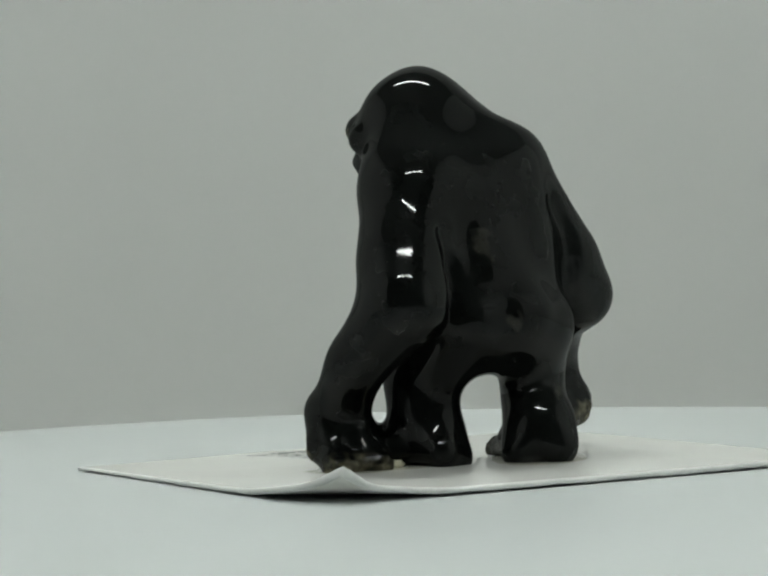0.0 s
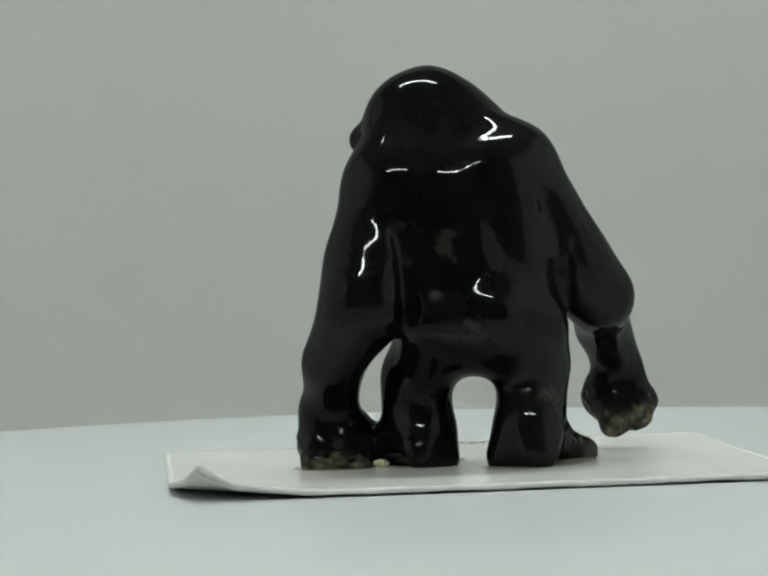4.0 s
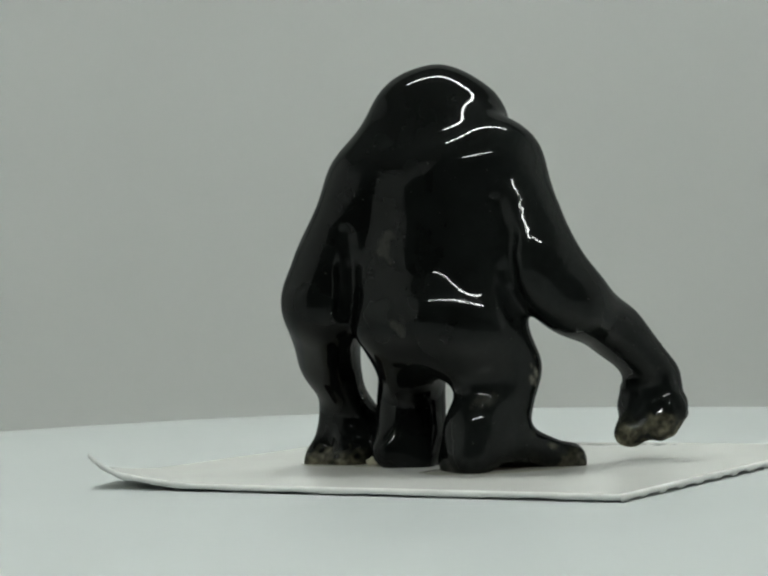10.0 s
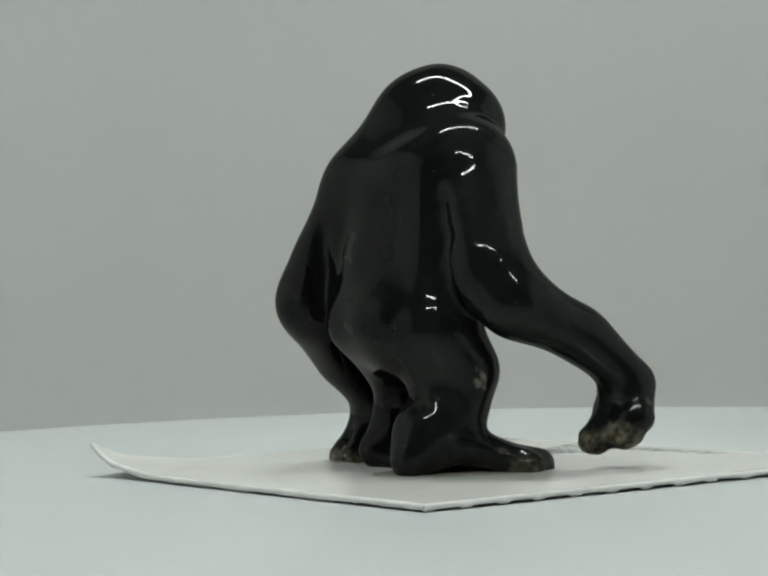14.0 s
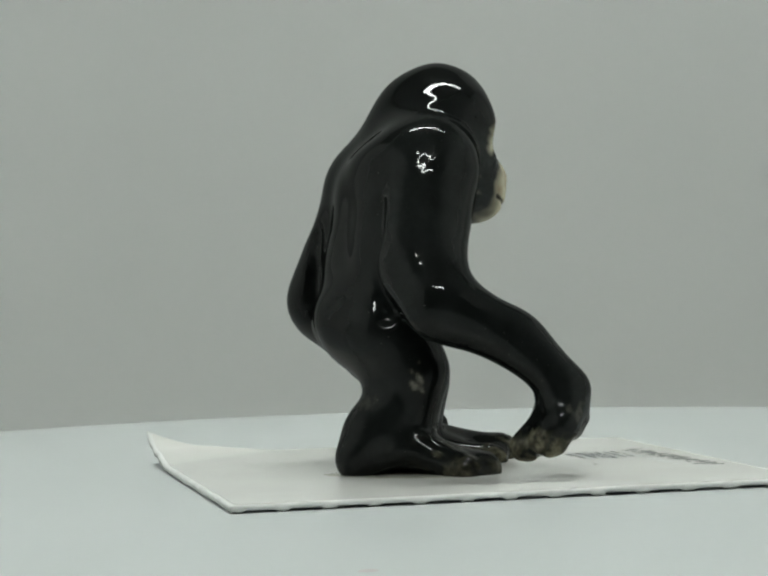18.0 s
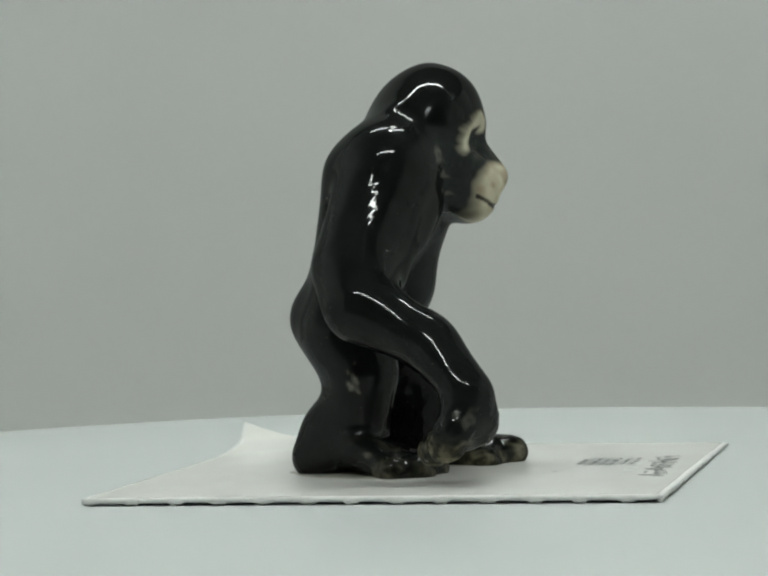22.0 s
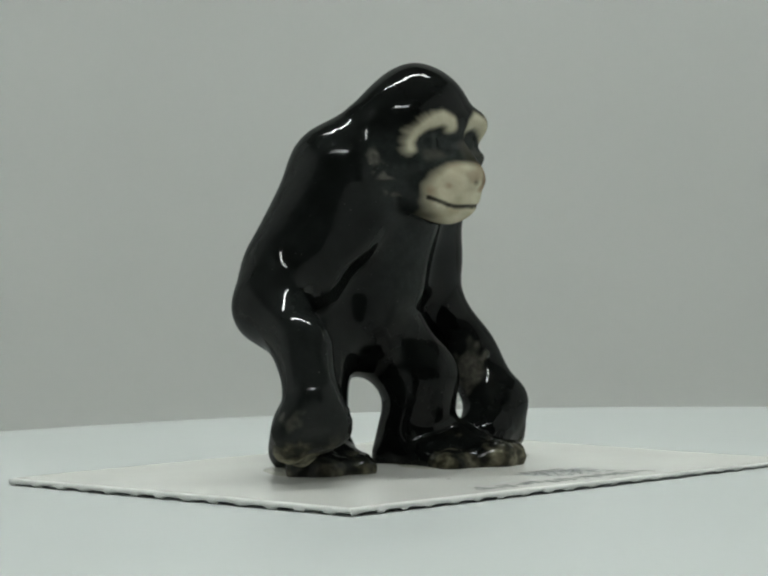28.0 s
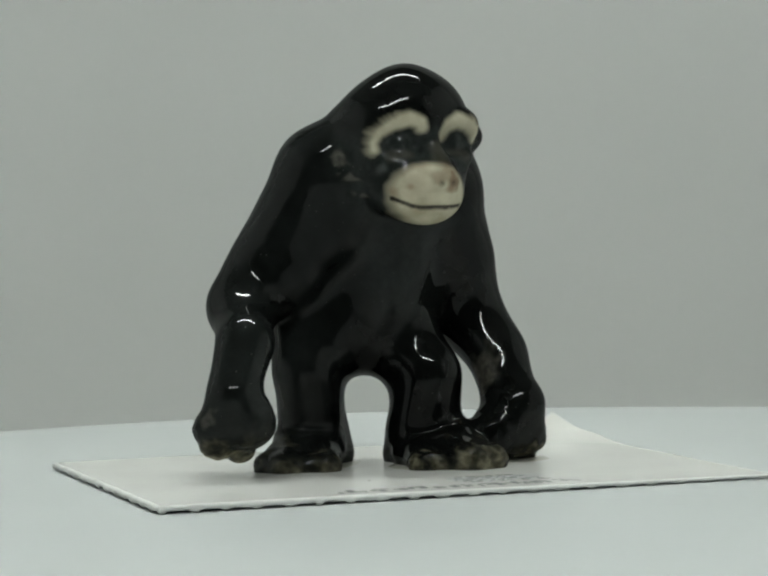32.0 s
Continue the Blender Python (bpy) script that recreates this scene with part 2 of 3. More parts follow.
# way across, start, end, height of the bars, gap and width, in millimetres, slant, and whether they are pale
PRINT_ROWS = ((2.4, 20, 47, 2.4, 1.0, 0.55, 0.06, 0), (3.2, 21, 46, 0.5, 1.6, 1.3, 0.06, 0), (4.6, 24, 45, 0.5, 2.2, 1.2, 0.05, 0), (6.6, 22, 44, 1.2, 1.6, 0.8, 0.0, 1),
              (9.4, 34.5, 43.5, 1.0, 0.1, 1.6, 0.0, 1), (10.4, 34, 44, 1.0, 0.15, 1.5, 0.0, 1), (11.4, 35, 44.5, 1.0, 0.1, 1.6, 0.0, 1), (12.5, 35, 44, 1.1, 0.15, 1.4, 0.0, 1),
              (8.4, 35, 44, 0.9, 0.2, 1.4, 0.0, 1), (7.6, 36, 44, 0.45, 0.6, 0.8, 0.0, 0), (8.8, 35.5, 44, 0.4, 0.7, 0.8, 0.0, 0), (13.5, 36, 43, 0.6, 0.4, 0.8, 0.0, 0), (10.0, 35, 43.5, 0.5, 0.5, 0.9, 0.0, 0), (11.1, 36, 43, 0.45, 0.6, 0.8, 0.0, 0), (12.2, 35.5, 43.5, 0.5, 0.4, 0.9, 0.0, 0),
              (14.8, 26.6, 27.4, 0.7, 0.5, 0.8, 0.0, 0))


def paper_card():
    rnd = random.Random(4)
    top = new("paper_card")
    tagged(top, "white glossy paper card with rough torn edges and one curled corner", "card")
    nu, nv = 100, 90
    bm = bmesh.new()
    layers = []
    for up, inset in ((0.14, 1.0), (CARD_THICK, 0.6)):
        layers.append([[bm.verts.new(card_point(inset + (CARD_LONG - 2 * inset) * i / nu, inset + (CARD_WIDE - 2 * inset) * j / nv, up)) for j in range(nv + 1)] for i in range(nu + 1)])
    for level, grid in enumerate(layers):
        for i in range(nu):
            for j in range(nv):
                f = [grid[i][j], grid[i + 1][j], grid[i + 1][j + 1], grid[i][j + 1]]
                bm.faces.new(f if level else f[::-1])
    ring = [(i, 0) for i in range(nu)] + [(nu, j) for j in range(nv)] + [(i, nv) for i in range(nu, 0, -1)] + [(0, j) for j in range(nv, 0, -1)]
    for (i, j), (k, l) in zip(ring, ring[1:] + ring[:1]):
        bm.faces.new((layers[0][i][j], layers[0][k][l], layers[1][k][l], layers[1][i][j]))
    bmesh.ops.recalc_face_normals(bm, faces=bm.faces)
    sheet = part("sheet", bm, PAPER, top, smooth=True)
    sheet.data.set_sharp_from_angle(angle=radians(40))
    part("torn_edge", torn_edge(), FIBRE, sheet, "rough white torn paper edge with nubs between perforations", True)
    part("glue_film", glue_film(), GLUE, sheet, "yellowish dried glue round the feet", True)
    # loose pellet added for the tan fragment at the left fingertip
    crumb = bmesh.new()
    bmesh.ops.create_icosphere(crumb, subdivisions=3, radius=1.0)
    for v in crumb.verts:
        k = 1 + 0.35 * noise.noise(v.co * 1.9)
        v.co = Vector((-3.2 + v.co.x * 1.0 * k, -4.9 + v.co.y * 0.7 * k, 1.15 + v.co.z * 0.55 * k)) * MM
    part("fingertip_crumb", crumb, CRUMB, sheet, "small cream fragment at the tip of a left finger", True)
    # unreadable print: a bold title line, a thin one, and a dense smudged block
    for v0, u0, u1, size, gap, wide, slant, pale in PRINT_ROWS:
        u = u0
        while u < u1:
            w = wide * (0.35 + 1.3 * rnd.random() ** 1.5)
            h = size * (0.55 + 0.65 * rnd.random())
            v = v0 + slant * (u - u0) + 0.5 * size * (rnd.random() - 0.5)
            lean = 0.3 * (rnd.random() - 0.5)
            bm = bmesh.new()
            quad = [(u, v), (u + w, v + 0.2 * lean), (u + w + lean, v + h), (u + lean, v + h * (0.8 + 0.2 * rnd.random()))]
            up = CARD_THICK + (0.006 if pale else 0.016)
            low = [bm.verts.new(card_point(x, y, CARD_THICK + 0.002)) for x, y in quad]
            hig = [bm.verts.new(card_point(x, y, up)) for x, y in quad]
            bm.faces.new(hig)
            for k in range(4):
                bm.faces.new((low[k], low[(k + 1) % 4], hig[(k + 1) % 4], hig[k]))
            bmesh.ops.recalc_face_normals(bm, faces=bm.faces)
            part("print_bar", bm, PALE_INK if pale else INK, sheet)
            u += w + gap * (0.2 + 1.6 * rnd.random())
    return top


card = paper_card()

# ---- the ape figurine: joints in millimetres (x, y, z, radius) ----
HEAD = {
    "crown_back": (0.54, 3.31, 40.91, 5.23),
    "crown": (2.56, 4.92, 39.62, 4.55),
    "brow_r": (0.60, 7.14, 38.89, 1.89),
    "brow_l": (-6.15, 2.69, 39.51, 1.45),
    "brow": (-2.91, 5.65, 39.70, 1.29),
    "face": (0.28, 2.41, 34.55, 3.20),
    "muzzle_r": (-0.61, 5.27, 32.67, 1.71),
    "muzzle_l": (-2.88, 3.98, 32.22, 1.89),
    "chin": (-2.17, 4.33, 30.80, 1.71),
}
TRUNK = {
    "nape": (-0.22, 1.25, 39.96, 5.27),
    "hump": (4.93, -1.38, 31.46, 5.18),
    "shoulder_r": (9.75, 4.58, 34.55, 5.04),
    "shoulder_l": (-0.35, -4.64, 32.35, 5.67),
    "back": (5.97, -2.55, 24.26, 5.36),
    "pelvis": (8.23, -2.50, 17.87, 5.46),
    "chest": (3.56, 0.32, 29.59, 4.90),
    "belly": (4.24, -0.15, 21.70, 4.24),
    "flank_r": (11.70, 0.79, 24.21, 3.24),
    "flank_l": (1.20, -6.60, 23.49, 3.57),
    "rump_r": (11.22, -4.74, 18.13, 2.93),
    "rump_l": (5.03, -7.49, 17.71, 3.09),
}
RIGHT_ARM = {
    "upper_arm_r": (16.47, 5.70, 23.69, 4.29),
    "elbow_r": (18.85, 8.59, 19.61, 3.62),
    "forearm_r": (16.28, 15.99, 15.83, 2.56),
    "wrist_r": (16.22, 22.28, 10.29, 1.14),
    "knuckle_ra": (19.07, 21.71, 6.61, 1.35),
    "knuckle_rb": (14.65, 20.59, 7.27, 2.36),
    "finger_ra": (18.64, 20.43, 5.24, 1.39),
    "finger_rb": (16.99, 17.12, 4.22, 1.10),
}
LEFT_ARM = {
    "upper_arm_l": (-1.61, -9.23, 24.10, 4.81),
    "elbow_l": (-1.51, -11.58, 19.81, 4.52),
    "forearm_l": (-7.43, -8.24, 12.96, 3.01),
    "wrist_l": (-10.75, -4.35, 7.48, 1.80),
    "knuckle_la": (-11.49, -5.84, 3.23, 1.32),
    "knuckle_lb": (-7.73, -2.45, 3.88, 2.42),
    "finger_la": (-9.76, -8.59, 1.23, 1.10),
    "finger_lb": (-5.07, -7.11, 1.55, 1.11),
}
RIGHT_LEG = {
    "hip_r": (12.75, 0.29, 16.79, 4.30),
    "knee_r": (13.12, 3.92, 12.10, 3.17),
    "shin_r": (13.06, 2.39, 7.50, 2.60),
    "calf_r": (12.33, 2.13, 8.99, 2.06),
    "ankle_r": (13.53, -0.78, 5.47, 2.98),
    "heel_ra": (11.14, -2.17, 1.85, 1.50),
    "heel_rb": (15.43, -2.89, 2.56, 1.66),
    "foot_ra": (14.72, 3.73, 3.81, 1.37),
    "foot_rb": (10.83, 2.98, 2.87, 1.43),
    "toe_ra": (15.89, 9.95, 1.47, 1.19),
    "toe_rb": (13.37, 11.28, 1.33, 1.13),
    "toe_rc": (9.04, 9.80, 1.43, 1.18),
}
LEFT_LEG = {
    "hip_l": (3.95, -3.64, 16.25, 4.13),
    "knee_l": (-0.93, -0.65, 11.03, 3.23),
    "shin_l": (-0.10, -1.53, 7.59, 2.93),
    "calf_l": (0.91, -2.13, 7.82, 1.48),
    "ankle_l": (1.01, -1.83, 4.43, 2.77),
    "heel_la": (2.13, -6.04, 2.59, 1.17),
    "heel_lb": (3.81, -2.94, 1.45, 1.10),
    "foot_la": (-2.71, -1.74, 3.36, 2.03),
    "foot_lb": (1.21, 0.41, 2.07, 1.46),
    "toe_la": (-9.22, 5.20, 1.75, 1.13),
    "toe_lb": (-7.19, 7.13, 1.88, 1.10),
    "toe_lc": (-1.85, 7.61, 1.05, 1.42),
}
BONE_PAIRS = """
crown_back-crown crown-brow_r crown-brow_l brow_r-brow brow-brow_l crown-face face-muzzle_r muzzle_r-muzzle_l
face-chin crown_back-nape nape-hump hump-shoulder_r hump-shoulder_l nape-face hump-back back-pelvis
hump-chest chest-belly belly-pelvis shoulder_r-upper_arm_r upper_arm_r-elbow_r elbow_r-forearm_r
forearm_r-wrist_r wrist_r-knuckle_ra wrist_r-knuckle_rb knuckle_ra-knuckle_rb knuckle_ra-finger_ra
knuckle_rb-finger_rb finger_ra-finger_rb wrist_r-finger_ra wrist_r-finger_rb shoulder_l-upper_arm_l
upper_arm_l-elbow_l elbow_l-forearm_l forearm_l-wrist_l wrist_l-knuckle_la wrist_l-knuckle_lb
knuckle_la-knuckle_lb knuckle_la-finger_la knuckle_lb-finger_lb finger_la-finger_lb wrist_l-finger_la
wrist_l-finger_lb pelvis-hip_r hip_r-knee_r knee_r-shin_r shin_r-heel_ra shin_r-heel_rb heel_ra-heel_rb
shin_r-foot_ra shin_r-foot_rb heel_rb-foot_ra heel_ra-foot_rb foot_ra-toe_ra foot_ra-toe_rb foot_rb-toe_rc
foot_rb-toe_rb pelvis-hip_l hip_l-knee_l knee_l-shin_l shin_l-heel_la shin_l-heel_lb heel_la-heel_lb
shin_l-foot_la shin_l-foot_lb heel_la-foot_la heel_lb-foot_lb foot_la-toe_la foot_la-toe_lb foot_lb-toe_lc
foot_lb-toe_lb pelvis-rump_r pelvis-rump_l rump_r-hip_r rump_l-hip_l rump_r-rump_l nape-shoulder_r
nape-shoulder_l hump-flank_r flank_r-pelvis flank_r-back hump-flank_l 
flank_l-pelvis flank_l-back rump_r-calf_r rump_l-calf_l hip_r-calf_r hip_l-calf_l calf_r-heel_ra
calf_r-heel_rb calf_l-heel_la calf_l-heel_lb calf_r-ankle_r calf_l-ankle_l shin_r-ankle_r shin_l-ankle_l
ankle_r-heel_ra ankle_r-heel_rb ankle_r-foot_ra ankle_r-foot_rb ankle_l-heel_la ankle_l-heel_lb
ankle_l-foot_la ankle_l-foot_lb chest-flank_r chest-flank_l face-chest
"""
JOINTS = {**HEAD, **TRUNK, **RIGHT_ARM, **LEFT_ARM, **RIGHT_LEG, **LEFT_LEG}
STEP = 0.24
SOFT = 0.45
FACE_N = Vector((-0.643, 0.766, 0)).normalized()
FACE_S = Vector((0.766, 0.643, 0)).normalized()
FACE_MID = 1.5
LOWER_BODY = ("pelvis", "hip", "knee", "shin", "ankle", "calf", "rump", "heel", "back", "belly", "flank")
ARM = ("upper", "elbow", "forearm", "wrist", "knuckle")
TRUNK_NAMES = ("nape", "hump", "shoulder", "back", "pelvis", "chest", "belly", "flank", "crown", "face", "upper")


def on_face(s, n, z):
    """A point by its way to the ape's right, forward from the neck, and up."""
    p = FACE_S * (s + FACE_MID) + FACE_N * n
    return np.array((p.x, p.y, z))


class Clay:
    """A block of distances in which limbs are laid up and hollows cut; its skin becomes the mesh."""

    def __init__(self, low, high):
        self.low = np.array(low, float)
        self.n = np.ceil((np.array(high) - self.low) / STEP).astype(int) + 1
        self.heaps = {key: np.zeros(self.n, np.float32) for key in ("fine", "trunk", "arm", "face")}
        self.d = None

    def window(self, a, b, pad):
        lo = np.clip(np.floor((np.minimum(a, b) - pad - self.low) / STEP).astype(int), 0, self.n)
        hi = np.clip(np.ceil((np.maximum(a, b) + pad - self.low) / STEP).astype(int) + 1, 0, self.n)
        axes = [self.low[k] + STEP * np.arange(lo[k], hi[k]) for k in range(3)]
        return tuple(slice(*p) for p in zip(lo, hi)), np.meshgrid(*axes, indexing="ij", sparse=True)

    @staticmethod
    def limb(g, a, b, ra, rb):
        ba = np.asarray(b) - np.asarray(a)
        p = [g[k] - a[k] for k in range(3)]
        h = np.clip((p[0] * ba[0] + p[1] * ba[1] + p[2] * ba[2]) / max(ba @ ba, 1e-9), 0, 1)
        return np.sqrt(sum((p[k] - h * ba[k]) ** 2 for k in range(3))) - (ra + (rb - ra) * h)

    def add(self, a, b, ra, rb, heap="fine"):
        a, b = np.asarray(a, float), np.asarray(b, float)
        w, g = self.window(a, b, max(ra, rb) + 5.0)
        self.heaps[heap][w] += np.exp(-self.limb(g, a, b, ra, rb) / SOFT).astype(np.float32)

    def smooth(self, heap, width, swell):
        """Rubs the creases out of one mass, as a wet thumb would, before it joins the rest."""
        d = np.minimum(-SOFT * np.log(self.heaps[heap] + 1e-30), 4.0)
        r = int(round(width / STEP))
        for _ in range(3):
            for ax in range(3):
                first, last = np.take(d, [0], ax), np.take(d, [-1], ax)
                c = np.cumsum(np.concatenate([np.repeat(first, r + 1, ax), d, np.repeat(last, r, ax)], ax), ax, dtype=np.float64)
                n = d.shape[ax]
                d = ((np.take(c, range(2 * r + 1, 2 * r + 1 + n), ax) - np.take(c, range(n), ax)) / (2 * r + 1)).astype(np.float32)
        self.heaps[heap] = np.exp(-(d - swell) / SOFT)

    def close(self):
        self.d = -SOFT * np.log(sum(self.heaps.values()) + 1e-30) - 0.14

    def cut(self, a, b, ra, rb, soft=0.3):
        a, b = np.asarray(a, float), np.asarray(b, float)
        w, g = self.window(a, b, max(ra, rb) + 2.0)
        x, y = self.d[w], -self.limb(g, a, b, ra, rb)
        h = np.clip(0.5 + 0.5 * (x - y) / soft, 0, 1)
        self.d[w] = y + (x - y) * h + soft * h * (1 - h)

    def lay(self, a, b, ra, rb, soft):
        """Presses a pellet on to the finished skin."""
        a, b = np.asarray(a, float), np.asarray(b, float)
        w, g = self.window(a, b, max(ra, rb) + 2.0)
        x, y = self.d[w], self.limb(g, a, b, ra, rb)
        h = np.clip(0.5 + 0.5 * (x - y) / soft, 0, 1)
        self.d[w] = x + (y - x) * h - soft * h * (1 - h)

    def wobble(self, size, waves, seed):
        r = np.random.RandomState(seed)
        g = [self.low[k] + STEP * np.arange(self.n[k]) for k in range(3)]
        for length, share in waves:
            for _ in range(5):
                k = r.normal(size=3)
                k *= 2 * math.pi / length / np.linalg.norm(k)
                ph = r.uniform(0, 6.28)
                e = [np.exp(1j * k[q] * g[q]).astype(np.complex64) for q in range(3)]
                f = e[0][:, None, None] * e[1][None, :, None] * e[2][None, None, :] * np.exp(1j * ph)
                self.d += (size * share / 2.2) * f.real.astype(np.float32)

    def front(self, s, z):
        """The foremost point of the face at that way to the right and that height."""
        for n in np.arange(13.0, 2.0, -0.05):
            p = on_face(s, n, z)
            if self.d[tuple(np.round((p - self.low) / STEP).astype(int))] < 0:
                return p
        return on_face(s, 6.0, z)

    def reach(self, p, way):
        """Where the skin lies on the way out from a point within."""
        p, way = np.asarray(p, float), np.asarray(way, float)
        way = way / np.linalg.norm(way)
        for q in np.arange(12.0, -4.0, -0.05):
            if self.d[tuple(np.clip(np.round((p + q * way - self.low) / STEP).astype(int), 0, self.n - 1))] < 0:
                return p + q * way
        return p

    def floor(self, z):
        g = self.low[2] + STEP * np.arange(self.n[2])
        self.d = np.maximum(self.d, (z - g)[None, None, :].astype(np.float32))

    def skin(self):
        """Surface nets: one vertex in each cell that the surface crosses."""
        d = self.d
        inside = d < 0
        c = np.zeros(self.n - 1, np.uint8)
        for i in (0, 1):
            for j in (0, 1):
                for k in (0, 1):
                    c += inside[i:i + c.shape[0], j:j + c.shape[1], k:k + c.shape[2]]
        cells = np.argwhere((c > 0) & (c < 8))
        index = np.full(c.shape, -1, np.int32)
        index[tuple(cells.T)] = np.arange(len(cells))
        total, count = np.zeros((len(cells), 3)), np.zeros(len(cells))
        corner = [(i, j, k) for i in (0, 1) for j in (0, 1) for k in (0, 1)]
        for a in corner:
            for ax in range(3):
                if a[ax]:
                    continue
                b = list(a)
                b[ax] = 1
                da = d[tuple((cells + a).T)]
                db = d[tuple((cells + b).T)]
                cross = (da < 0) != (db < 0)
                t = np.where(cross, da / np.where(cross, da - db, 1), 0)
                p = np.repeat(np.array(a, float)[None], len(cells), 0)
                p[:, ax] = t
                total += p * cross[:, None]
                count += cross
        verts = self.low + STEP * (cells + total / count[:, None])
        quads = []
        for ax in range(3):
            u, v = (ax + 1) % 3, (ax + 2) % 3
            s0, s1 = [slice(1, -1)] * 3, [slice(1, -1)] * 3
            s0[ax], s1[ax] = slice(0, -1), slice(1, None)
            x, y = inside[tuple(s0)], inside[tuple(s1)]
            for flip, hit in ((False, x & ~y), (True, ~x & y)):
                e = np.argwhere(hit)
                off = np.ones(3, int)
                off[ax] = 0
                e = e + off
                du, dv = np.eye(3, dtype=int)[u], np.eye(3, dtype=int)[v]
                q = np.stack([index[tuple((e - du - dv).T)], index[tuple((e - dv).T)], index[tuple(e.T)], index[tuple((e - du).T)]], 1)
                quads.append(q[:, ::-1] if flip else q)
        return verts, np.concatenate(quads)


def relax(verts, quads, times):
    a = np.concatenate([quads[:, k] for k in range(4)])
    b = np.concatenate([quads[:, (k + 1) % 4] for k in range(4)])
    n = np.bincount(a, minlength=len(verts)).astype(float)
    for k in range(times):
        mean = np.stack([np.bincount(a, weights=verts[b, q], minlength=len(verts)) for q in range(3)], 1) / n[:, None]
        verts = verts + (0.6 if k % 2 == 0 else -0.5) * (mean - verts)
    return verts


def facing(verts, quads):
    """Unit normals of the skin."""
    across = np.cross(verts[quads[:, 2]] - verts[quads[:, 0]], verts[quads[:, 3]] - verts[quads[:, 1]])
    total = np.zeros_like(verts)
    for k in range(4):
        for q in range(3):
            total[:, q] += np.bincount(quads[:, k], weights=across[:, q], minlength=len(verts))
    return total / np.maximum(np.linalg.norm(total, axis=1), 1e-12)[:, None]


def near(p, a, b, ra, rb):
    """How far each point lies outside a limb."""
    a, b = np.asarray(a, float), np.asarray(b, float)
    ba = b - a
    h = np.clip(((p - a) @ ba) / max(ba @ ba, 1e-9), 0, 1)
    return np.linalg.norm(p - a - h[:, None] * ba, axis=1) - (ra + (rb - ra) * h)


def grainy(p, scale, seed):
    """A cheap smooth noise in -1..1 for points in millimetres."""
    r = np.random.RandomState(seed)
    f = np.zeros(len(p))
    for _ in range(7):
        k = r.normal(size=3) * 2 * math.pi / scale
        f += np.sin(p @ k + r.uniform(0, 6.28))
    return f / 3.2


def edge(x, soft):
    return np.clip(0.5 - x / soft, 0, 1)


def heap_of(a, b):
    """Which mass of clay the limb between two joints belongs to."""
    names = [k.split("_")[0] for k in (a, b)]
    if any(k in ("brow", "muzzle", "chin") for k in names):
        return "face"
    if any(k in ARM for k in names) and all(k in ARM + ("shoulder",) for k in names):
        return "arm"
    return "trunk" if all(k in TRUNK_NAMES + LOWER_BODY for k in names) else "fine"


